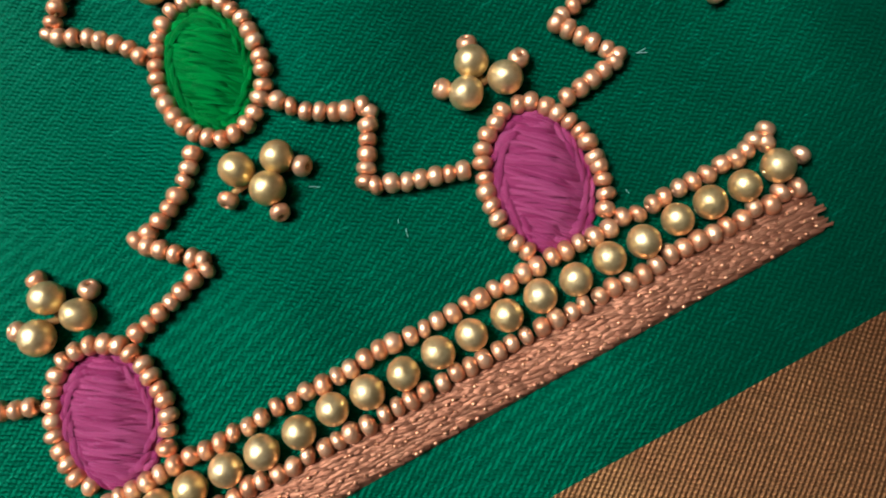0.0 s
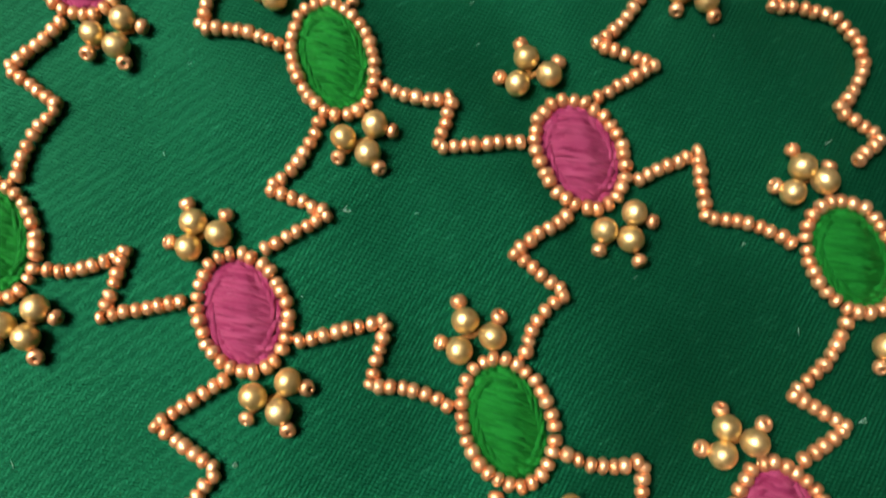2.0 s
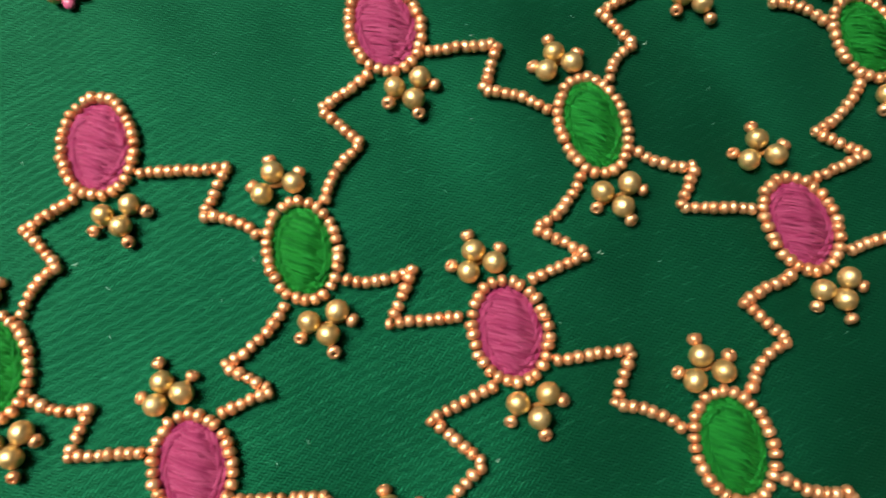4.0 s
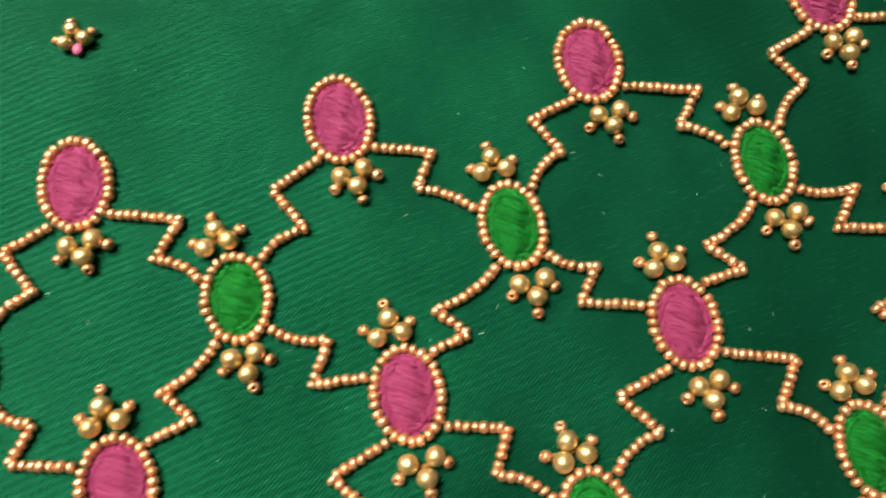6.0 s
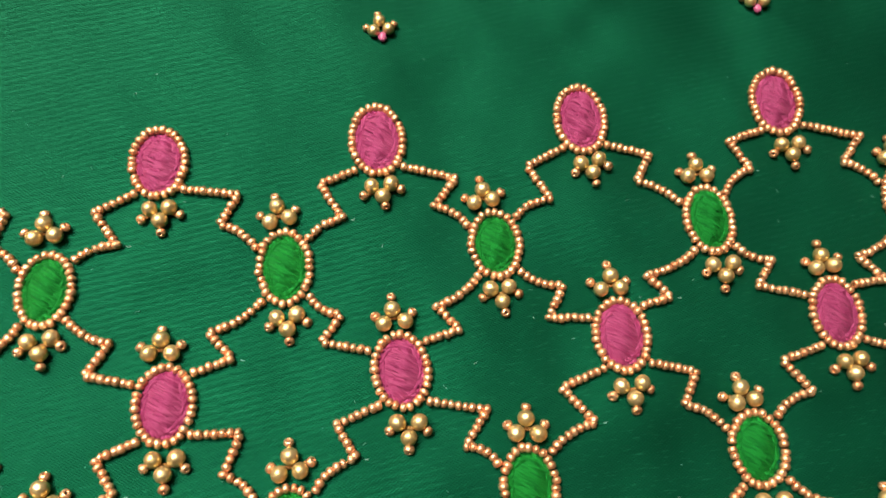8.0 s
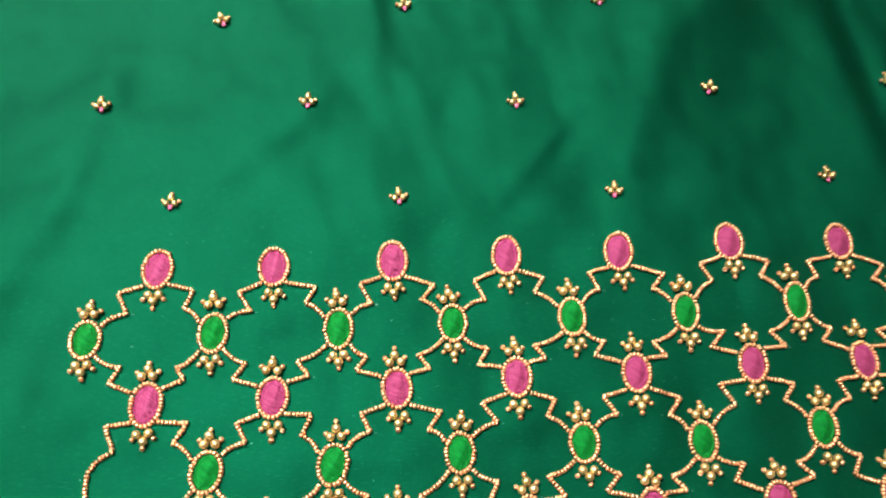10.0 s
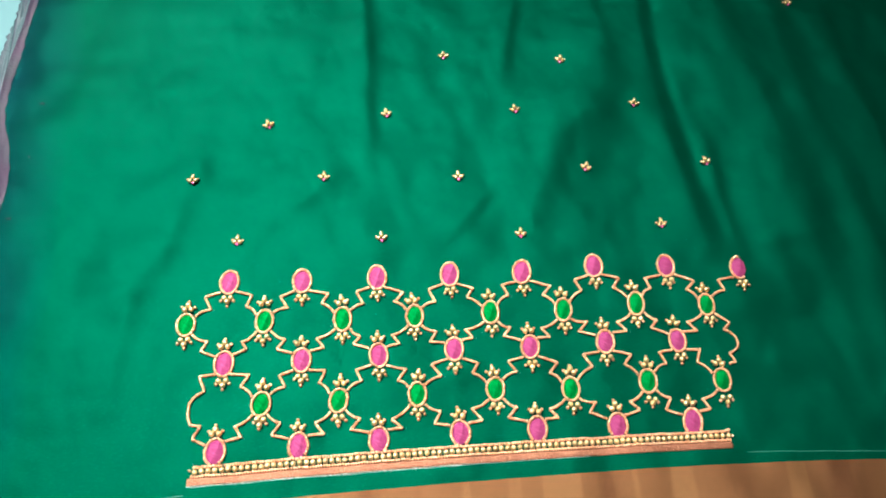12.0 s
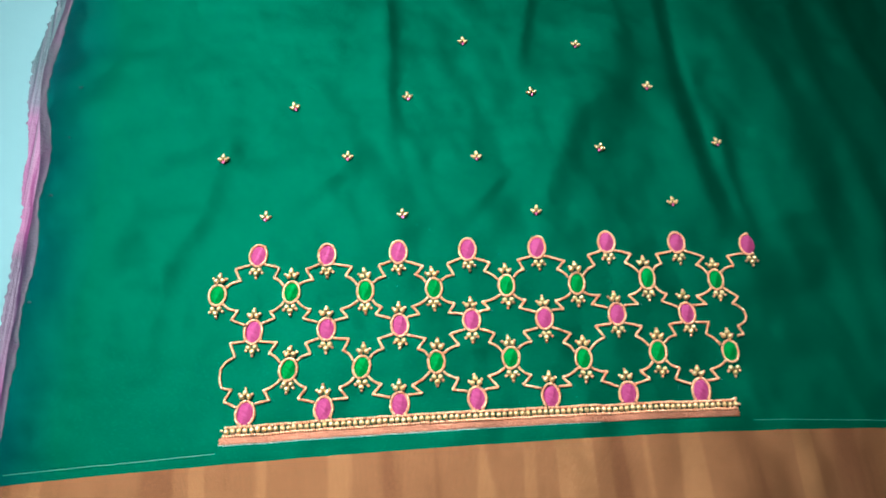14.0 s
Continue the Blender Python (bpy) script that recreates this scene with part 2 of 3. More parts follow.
def drape(x, y):
    """The height of the cloth above the bed, in millimetres."""
    z = 0.0
    for x0, y0, x1, y1, wide, high in FOLDS:
        dx, dy = x1 - x0, y1 - y0
        long = math.hypot(dx, dy)
        u = ((x - x0) * dx + (y - y0) * dy) / long
        v = ((x - x0) * dy - (y - y0) * dx) / long + 3.0 * math.sin(u / 34.0 + x0)
        ends = min(1.0, max(0.0, u / 30.0 + 1.0)) * min(1.0, max(0.0, (long - u) / 45.0 + 0.15))
        z += high * ends * math.exp(-(v / (wide if v > 0 else 0.5 * wide)) ** 2)
    calm = min(1.0, max(0.12, (math.hypot(max(0, abs(x - 12) - 140), max(0, abs(y - 40) - 52))) / 35.0))
    z += 1.6 * calm * noise.noise((x / 55.0, y / 75.0, 0.3)) + 1.25 * noise.noise((x / 17.0, y / 24.0, 2.3)) + 0.28 * noise.noise((x / 7.0 + y / 30.0, y / 11.0, 5.1))
    # the cloth dips a little towards its selvage
    z -= 3.0 * min(1.0, max(0.0, (-212 - x) / 30.0)) ** 2
    return z - 0.7


def hem(x):
    """Where the green field meets the woven gold border."""
    return -21.2 - 0.00012 * (x - 70) ** 2 + (0.00004 * (x - 70) ** 2 if x < 70 else -0.00005 * (x - 70) ** 2)


def selvage(y):
    """The cloth's edge beside the selvage."""
    return -238.0 - 10.0 * math.exp(-((y - 215.0) / 55.0) ** 2) + 1.2 * noise.noise((y / 30.0, 0.7, 0.1))


def sheet(name, nx, ny, place, material, parent, label):
    """A grid of quads; place(u, v) gives a point in millimetres."""
    bm = bmesh.new()
    rows = [[bm.verts.new(Vector(place(i / nx, j / ny)) * MM) for i in range(nx + 1)] for j in range(ny + 1)]
    for j in range(ny):
        for i in range(nx):
            bm.faces.new((rows[j][i], rows[j][i + 1], rows[j + 1][i + 1], rows[j + 1][i]))
    ob = part(name, bm, material, parent, label)
    return ob


# ---- the room and the bed ----
block("floor", -0.42, 1.6, -1.4, 1.8, -0.62, -0.5, WOOD, "plain dark wooden floor of the room", "floor")
block("ceiling", -0.52, 1.7, -1.5, 1.9, 2.05, 2.15, PLASTER, "plain painted ceiling of the room", "ceiling")
block("wall_east", 1.6, 1.7, -1.5, 1.9, -0.62, 2.05, PLASTER, "plain cream painted wall", "wall")
block("wall_north", -0.42, 1.6, 1.8, 1.9, -0.62, 2.05, PLASTER, "plain cream painted wall behind the bed", "wall")
block("wall_south", -0.42, 1.6, -1.5, -1.4, -0.62, 2.05, PLASTER, "plain cream painted wall", "wall")
# unseen wall, its opening made up so the key lamp can shine in
wall = tagged(new("wall_west"), "plain cream wall, opened to let the unseen lamp shine through", "wall", kind="structure")
for y0, y1, z0, z1 in ((-1.5, 0.08, -0.62, 2.05), (0.72, 1.9, -0.62, 2.05), (0.08, 0.72, -0.62, 0.55), (0.08, 0.72, 1.15, 2.05)):
    bm = bmesh.new()
    bmesh.ops.create_cube(bm, size=1.0, matrix=Matrix.Translation((-0.47, (y0 + y1) / 2, (z0 + z1) / 2)) @ Matrix.Diagonal((0.1, y1 - y0, z1 - z0, 1)))
    part("wall_panel", bm, PLASTER, wall, smooth=False)
bed = block("bed_sheet", -0.41, 1.2, -0.9, 1.3, -0.4, -0.006, BLUE, "pale blue cotton sheet spread over the bed", "bed sheet", "structure")

# ---- the cloth ----
cloth = tagged(new("silk_cloth"), "green silk cloth with woven gold zari border, lying on bed", "cloth")


def field_place(u, v):
    y0 = 0.0
    x = -236.0 + u * 596.0
    lo = hem(x)
    y = lo + v * (345.0 - lo)
    x += (selvage(y) + 236.0) * (1 - u) ** 6
    return (x, y, drape(x, y))


def border_place(u, v):
    x = -236.0 + u * 596.0
    y = -150.0 + v * (hem(x) + 150.0)
    x += (selvage(y) + 236.0) * (1 - u) ** 6
    return (x, y, drape(x, y))


sheet("green_field", 330, 210, field_place, SILK, cloth, "emerald green silk field with soft folds")
sheet("zari_border", 300, 60, border_place, ZARI, cloth, "copper gold woven zari border")


def selvage_place(u, v):
    y = -150.0 + v * 495.0
    x1 = selvage(y)
    width = 10.5 + 3.0 * noise.noise((y / 26.0, 4.0, 0.0)) + 2.0 * noise.noise((y / 3.0, 9.0, 0.0))
    x = x1 + 1.5 - (1 - u) * width
    z = drape(x1, y) - 2.5 * (1 - u) - 0.5 + 1.6 * math.sin(u * 7.0 + y / 40.0) * (1 - u)
    return (x, y, max(-5.0, z))


sheet("selvage", 14, 330, selvage_place, SELVAGE, cloth, "frayed purple and pink selvage edge")


# dark strip added over the cloth's edge; its darkness is in the colour
def inner_strip_place(u, v):
    y = -22.0 + v * 367.0
    x1 = selvage(y)
    width = 4.5 + 3.0 * noise.noise((y / 22.0, 2.0, 0.4)) + 1.0 * noise.noise((y / 5.0, 7.0, 0.2))
    x = x1 - 1.5 + u * max(1.8, width)
    return (x, y, drape(x, y) + 0.2 + 0.6 * math.sin(math.pi * u) * (0.6 + 0.8 * noise.noise((y / 14.0, 1.0, 0.9))))


sheet("turned_edge", 10, 300, inner_strip_place, INNER_STRIP, cloth, "dark purple strip added along the inner side of the selvage")


def foldline(points, label):
    """A crease standing a little above the silk; its light edge is painted in."""
    bm = bmesh.new()
    rows = []
    for (x0, y0), (x1, y1) in zip(points, points[1:]):
        for k in range(60):
            x, y = x0 + (x1 - x0) * k / 60, y0 + (y1 - y0) * k / 60
            d = Vector((y0 - y1, x1 - x0, 0)).normalized() * 0.35
            z = drape(x, y)
            rows.append([bm.verts.new((Vector((x, y, z)) + q) * MM) for q in (-d + Vector((0, 0, -0.1)), Vector((0, 0, 0.32)), d + Vector((0, 0, -0.1)))])
    for p, q in zip(rows, rows[1:]):
        bm.faces.new((p[0], p[1], q[1], q[0]))
        bm.faces.new((p[1], p[2], q[2], q[1]))
    part("crease_line", bm, LIT_CREASE, cloth, label)


foldline([(142.0, -16.5), (180.0, -18.6), (230.0, -22.0), (330.0, -32.0)], "thin fold crease with its highlight coloured in")
foldline([(-131.0, -19.0), (-180.0, -21.4), (-232.0, -23.5)], "thin fold crease with its highlight coloured in")

def knot(x, y):
    """A dark tangle of thread left on the silk near its selvage."""
    bm = bmesh.new()
    z = drape(x, y)
    for k in range(6):
        a = random.Random(k + int(y)).uniform(0, 6.28)
        rows = []
        for i in range(5):
            d = 2.2 * (i / 4 - 0.4)
            p = Vector((x + d * math.cos(a), y + 0.5 * d * math.sin(a), z + 0.5 * math.sin(math.pi * i / 4) + 0.05))
            rows.append([bm.verts.new((p + q) * MM) for q in (Vector((0, -0.3, 0)), Vector((0, 0, 0.2)), Vector((0, 0.3, 0)))])
        for p, q in zip(rows, rows[1:]):
            bm.faces.new((p[0], p[1], q[1], q[0]))
            bm.faces.new((p[1], p[2], q[2], q[1]))
    tagged(part("thread_knot", bm, DARK, None, "small dark thread knot lying on the green silk"), category="thread", group="thread knots", kind="stuff")


for x, y in ((-224.0, 204.0), (-226.0, 168.0), (-231.0, 130.0), (-233.5, 66.0), (-236.0, 44.0)):
    knot(x, y)

# ---- beads ----
def lathe(profile, steps):
    """A closed ring of (along, radius) points turned about the x axis."""
    bm = bmesh.new()
    rings = []
    for k in range(steps):
        a = 2 * math.pi * k / steps
        rings.append([bm.verts.new((x, r * math.cos(a), r * math.sin(a))) for x, r in profile])
    n = len(profile)
    for k in range(steps):
        for i in range(n):
            bm.faces.new((rings[k][i], rings[k][(i + 1) % n], rings[(k + 1) % steps][(i + 1) % n], rings[(k + 1) % steps][i]))
    bmesh.ops.recalc_face_normals(bm, faces=bm.faces)
    return bm


def seed_mesh(seed):
    """A small drilled bead with a slightly uneven wall; its hole lies along x."""
    rng = random.Random(seed)
    half, big, hole = 0.58 + rng.uniform(-0.05, 0.05), 0.83, 0.22
    profile = []
    for k in range(9):
        a = math.pi * k / 8
        profile.append((-half * math.cos(a) * MM, (0.30 + (big - 0.30) * math.sin(a) ** 0.9) * MM))
    profile += [(half * 0.7 * MM, hole * MM), (-half * 0.7 * MM, hole * MM)]
    bm = lathe(profile, 12)
    for v in bm.verts:
        v.co *= 1 + 0.05 * noise.noise(v.co * 1500 + Vector((seed * 7.1, 0, 0)))
    return mesh_of("bead", bm, COPPER)


def pearl_mesh(seed):
    profile = [(-1.30 * math.cos(math.pi * k / 12) * MM, max(0.20, 1.38 * math.sin(math.pi * k / 12)) * MM) for k in range(13)]
    profile += [(0.9 * MM, 0.2 * MM), (-0.9 * MM, 0.2 * MM)]
    bm = lathe(profile, 18)
    for v in bm.verts:
        v.co *= 1 + 0.02 * noise.noise(v.co * 800 + Vector((seed * 3.3, 0, 0)))
    return mesh_of("pearl", bm, GOLD)


SEEDS = [seed_mesh(k) for k in range(6)]
PEARLS = [pearl_mesh(k) for k in range(4)]
rnd = random.Random(4)


def bead_pose(x, y, z, angle, lean=0.0, size=1.0, squash=1.0):
    return pose(x * MM, y * MM, z * MM, rnd.uniform(0, 360), lean, angle) @ Matrix.Diagonal((size * squash, size, size, 1))


def string_beads(parent, points, ox, oy, pitch=1.19, skip_last=False):
    """Beads threaded along a line of points, evenly spaced on each straight run; their thread shows between them."""
    total = sum(math.dist(a, b) for a, b in zip(points, points[1:]))
    count = max(2, round(total / pitch))
    z0 = drape(ox, oy)
    for k in range(count):
        s = (k + 0.5) / count * total + rnd.uniform(-0.06, 0.06)
        for a, b in zip(points, points[1:]):
            d = math.dist(a, b)
            if s <= d or b is points[-1]:
                break
            s -= d
        f = min(1.0, s / d)
        x, y = a[0] + (b[0] - a[0]) * f, a[1] + (b[1] - a[1]) * f
        x, y = x + rnd.gauss(0, 0.05), y + rnd.gauss(0, 0.05)
        angle = math.degrees(math.atan2(b[1] - a[1], b[0] - a[0])) + rnd.gauss(0, 9)
        size = rnd.uniform(0.94, 1.08)
        placed("bead", SEEDS[rnd.randrange(6)], parent, bead_pose(x - ox, y - oy, drape(x, y) - z0 + 0.74 * size, angle, rnd.gauss(0, 6), size, rnd.uniform(0.92, 1.08)))


def cord(parent, points, ox, oy, radius=0.22):
    """The thread that runs through a string of beads."""
    bm = bmesh.new()
    z0 = drape(ox, oy)
    rings = []
    for i, (x, y) in enumerate(points):
        a, b = points[max(0, i - 1)], points[min(len(points) - 1, i + 1)]
        d = Vector((b[0] - a[0], b[1] - a[1], 0)).normalized()
        side = Vector((-d.y, d.x, 0))
        c = Vector((x - ox, y - oy, drape(x, y) - z0 + 0.62))
        rings.append([bm.verts.new((c + side * radius * math.cos(t) + Vector((0, 0, radius * math.sin(t)))) * MM) for t in (0.0, 1.57, 3.14, 4.71)])
    for p, q in zip(rings, rings[1:]):
        for k in range(4):
            bm.faces.new((p[k], p[(k + 1) % 4], q[(k + 1) % 4], q[k]))
    return part("thread", bm, CORD, parent)


# ---- the satin stitched ovals ----
def satin_mesh(name, material, seed):
    """Padded satin stitch in an oval of half length 1 and half width 1: cross stitches in a ragged middle band over an outline."""
    rng = random.Random(seed)
    bm = bmesh.new()

    def strand(points, wide, lift, taper=False):
        rows, full = [], wide
        for i, p in enumerate(points):
            if taper:
                wide = full * (0.40 + 0.60 * math.sin(math.pi * (i + 0.15) / (len(points) - 0.7)) ** 0.4)
            a, b = points[max(0, i - 1)], points[min(len(points) - 1, i + 1)]
            d = (Vector(b) - Vector(a))
            side = Vector((-d.y, d.x, 0)).normalized() * wide
            p = Vector(p)
            rows.append([bm.verts.new(q) for q in (p - side - Vector((0, 0, lift)), p, p + side - Vector((0, 0, lift)))])
        for p, q in zip(rows, rows[1:]):
            bm.faces.new((p[0], p[1], q[1], q[0]))
            bm.faces.new((p[1], p[2], q[2], q[1]))

    def dome(x, y):
        return 0.0012 * max(0.0, 1 - (x * x + y * y)) ** 0.5

    # the padding beneath
    rings = [[bm.verts.new((r * math.cos(t), r * math.sin(t), dome(r * math.cos(t), r * math.sin(t)) - 0.00010)) for t in [2 * math.pi * k / 28 for k in range(28)]] for r in (1.0, 0.85, 0.6, 0.3)]
    for p, q in zip(rings, rings[1:]):
        for k in range(28):
            bm.faces.new((p[k], p[(k + 1) % 28], q[(k + 1) % 28], q[k]))
    bm.faces.new(rings[-1])
    # slanting cross stitches, the upper ones ending raggedly short of the edge
    count = 64
    for layer in (0, 1):
        for k in range(count):
            slope = -0.42 + rng.uniform(-0.11, 0.11)
            high = math.sqrt(1 + slope * slope)
            c = high * (-0.97 + 1.94 * (k + 0.5 + rng.uniform(-0.3, 0.3)) / count)
            mid, half = -c * slope / high ** 2, math.sqrt(max(0.0, high ** 2 - c * c)) / high ** 2
            ends = (0.97, 0.97) if layer == 0 else (rng.choice((0.34, 0.52, 0.72)) + rng.uniform(-0.06, 0.06), rng.choice((0.34, 0.52, 0.72)) + rng.uniform(-0.06, 0.06))
            rise = rng.uniform(0, 0.00012)
            pts = []
            for i in range(9):
                x = mid - half * ends[0] + half * (ends[0] + ends[1]) * i / 8
                y = c + slope * x + 0.02 * math.sin(4 * x + k)
                arch = 1 - abs(2 * i / 8 - 1) ** (6 - 3 * layer)
                pts.append((x, y, dome(x, y) + (0.00004 + 0.00046 * layer) * arch - 0.00008 * layer + rise))
            strand(pts, (0.027 if layer else 0.026) + rng.uniform(-0.004, 0.004), 0.00009, layer == 1)
    # stem stitches round the edge
    for inner, outer, turn in ((0.76, 0.86, 0.42), (0.88, 0.985, 0.36)):
        for k in range(26):
            t = 2 * math.pi * (k + rng.uniform(-0.35, 0.35)) / 26
            sway = rng.uniform(-0.055, 0.01)
            pts = []
            for i in range(6):
                a = t + turn * i / 5
                r = inner + sway + (outer - inner) * i / 5
                pts.append((r * math.cos(a), r * math.sin(a), dome(r * math.cos(a), r * math.sin(a)) + 0.00010 - 1.2 * sway * 0.001 + 0.00026 * math.sin(math.pi * i / 5)))
            strand(pts, 0.05, 0.00014, True)
    return mesh_of(name, bm, material)


FILLS = {
    "pink": [satin_mesh("pink_satin_fill", PINK, k) for k in range(4)],
    "green": [satin_mesh("green_satin_fill", EMERALD, 10 + k) for k in range(4)],
}

# rows of ovals: x and y of the middle, lean in degrees, half length and half width of the bead ring, in millimetres
OVALS = [
    ("A", [(-114.1, 87.0, -6, 6.41, 4.65), (-76.7, 85.9, -2, 6.45, 4.65), (-37.5, 86.0, -3, 6.78, 4.65), (1.1, 86.0, -7, 6.78, 4.65), (40.3, 85.6, -11, 6.72, 4.65), (80.2, 87.2, -6, 6.49, 4.65), (120.6, 85.4, -6, 6.18, 4.65), (161.4, 82.1, -7, 6.45, 4.65)]),
    ("B", [(-134.8, 64.3, -2, 5.98, 4.3), (-95.7, 64.3, -6, 6.21, 4.3), (-56.2, 63.8, -2, 6.54, 4.3), (-18.9, 63.5, -5, 5.98, 4.3), (20.9, 63.3, -7, 6.45, 4.3), (59.9, 62.8, -11, 6.29, 4.3), (100.0, 64.4, -11, 6.78, 4.3), (138.9, 62.1, -7, 5.98, 4.3)]),
    ("C", [(-115.2, 42.9, -5, 6.55, 4.5), (-77.0, 42.7, -5, 6.18, 4.5), (-38.4, 43.3, -0, 6.18, 4.5), (0.2, 44.4, -5, 6.28, 4.5), (39.5, 43.3, -8, 6.18, 4.5), (79.6, 44.1, -9, 6.18, 4.5), (118.3, 42.7, -7, 6.20, 4.5)]),
    ("D", [(-96.6, 21.6, -10, 5.98, 4.35), (-59.0, 21.2, -12, 5.98, 4.35), (-20.1, 22.1, -6, 5.98, 4.35), (19.2, 22.5, -8, 5.98, 4.35), (57.8, 20.4, -7, 6.13, 4.35), (98.4, 22.0, -11, 6.34, 4.35), (137.5, 20.2, -7, 5.98, 4.35)]),
    ("E", [(-117.5, -0.0, -7, 6.18, 4.6), (-78.5, 0.2, -6, 6.18, 4.6), (-40.2, 0.7, -5, 6.18, 4.6), (-0.4, 1.6, -3, 6.21, 4.6), (37.9, 1.1, -5, 6.18, 4.6), (78.6, 0.3, -7, 6.18, 4.6), (117.5, 0.0, -12, 6.68, 4.6)]),
]
# bead chains: from the oval and side, to the oval, with the two sharp corners of the zigzag
CHAINS = [
    [("A1L", "B1", -126.3, 79.5, -122.9, 72.3), ("A1R", "B2", -102.2, 79.0, -105.2, 72.8), ("A2L", "B2", -87.9, 77.7, -84.2, 71.1),
     ("A2R", "B3", -63.2, 78.1, -66.8, 72.8), ("A3L", "B3", -48.7, 78.5, -45.3, 71.4), ("A3R", "B4", -24.1, 76.8, -28.9, 71.9),
     ("A4L", "B4", -10.8, 77.5, -7.5, 70.7), ("A4R", "B5", 13.0, 77.7, 9.2, 72.4), ("A5L", "B5", 28.7, 78.5, 31.4, 72.3),
     ("A5R", "B6", 54.6, 76.5, 49.8, 71.6), ("A6L", "B6", 68.4, 79.7, 71.6, 73.2), ("A6R", "B7", 92.9, 79.3, 88.7, 73.9),
     ("A7L", "B7", 107.9, 79.0, 110.1, 73.0), ("A7R", "B8", 134.9, 75.9, 129.1, 70.9), ("A8L", "B8", 148.5, 76.0, 150.9, 69.6)],
    [("B1R", "C1", -123.7, 54.9, -126.9, 50.1), ("B2L", "C1", -106.7, 53.8, -104.2, 50.1), ("B2R", "C2", -85.3, 53.8, -89.5, 49.0),
     ("B3L", "C2", -69.6, 53.9, -65.9, 48.8), ("B3R", "C3", -47.3, 54.0, -51.1, 49.7), ("B4L", "C3", -31.0, 53.5, -27.6, 48.9),
     ("B4R", "C4", -8.2, 54.5, -11.8, 49.1), ("B5L", "C4", 6.8, 54.4, 10.4, 49.8), ("B5R", "C5", 30.4, 54.3, 26.5, 49.9),
     ("B6L", "C5", 46.5, 53.0, 50.9, 48.2), ("B6R", "C6", 71.6, 55.5, 66.6, 50.4), ("B7L", "C6", 87.5, 54.5, 92.1, 49.1),
     ("B7R", "C7", 109.3, 54.3, 105.2, 50.1), ("B8L", "C7", 126.1, 52.8, 130.5, 47.7)],
    [("C1R", "D1", -102.7, 36.5, -106.5, 30.6), ("C2L", "D1", -88.0, 35.6, -85.1, 29.5), ("C2R", "D2", -65.2, 36.7, -68.3, 30.5),
     ("C3L", "D2", -50.0, 35.8, -47.4, 30.1), ("C3R", "D3", -25.1, 34.9, -29.5, 29.6), ("C4L", "D3", -12.1, 36.8, -7.4, 30.3),
     ("C4R", "D4", 11.9, 36.6, 8.4, 31.2), ("C5L", "D4", 27.2, 36.3, 31.1, 30.4), ("C5R", "D5", 52.9, 34.4, 47.9, 29.1),
     ("C6L", "D5", 66.9, 38.1, 70.8, 31.0), ("C6R", "D6", 92.4, 36.6, 87.7, 31.3), ("C7L", "D6", 107.0, 36.7, 109.7, 30.5),
     ("C7R", "D7", 129.4, 37.2, 126.6, 30.5)],
    [("D1L", "E1", -108.5, 11.3, -105.6, 6.1), ("D1R", "E2", -87.1, 11.8, -91.3, 6.1), ("D2L", "E2", -70.6, 10.6, -66.4, 5.1),
     ("D2R", "E3", -48.7, 11.6, -53.6, 6.5), ("D3L", "E3", -33.6, 10.1, -28.3, 5.7), ("D3R", "E4", -9.1, 12.8, -12.5, 6.9),
     ("D4L", "E4", 6.4, 13.2, 11.2, 7.0), ("D4R", "E5", 29.0, 12.3, 23.9, 7.5), ("D5L", "E5", 45.0, 10.4, 49.2, 6.0),
     ("D5R", "E6", 69.4, 12.7, 65.6, 7.7), ("D6L", "E6", 86.7, 11.7, 91.3, 7.2), ("D6R", "E7", 108.5, 12.5, 104.9, 6.6),
     ("D7L", "E7", 125.0, 11.2, 128.3, 5.7)],
]
PLACE = {}


def on_ring(name, degrees, grow=0.0):
    """The point of an oval's bead ring in that direction from its middle."""
    x, y, lean, long, wide = PLACE[name]
    a = radians(degrees - lean)
    r = 1 / math.hypot(math.cos(a) / wide, math.sin(a) / long) + grow
    return (x + r * math.cos(radians(degrees)), y + r * math.sin(radians(degrees)))


def border_line(x):
    """The upper bead row of the straight border."""
    return -4.45 - 1.4 * (x / 132.0) ** 2 + 0.4 * x / 132.0


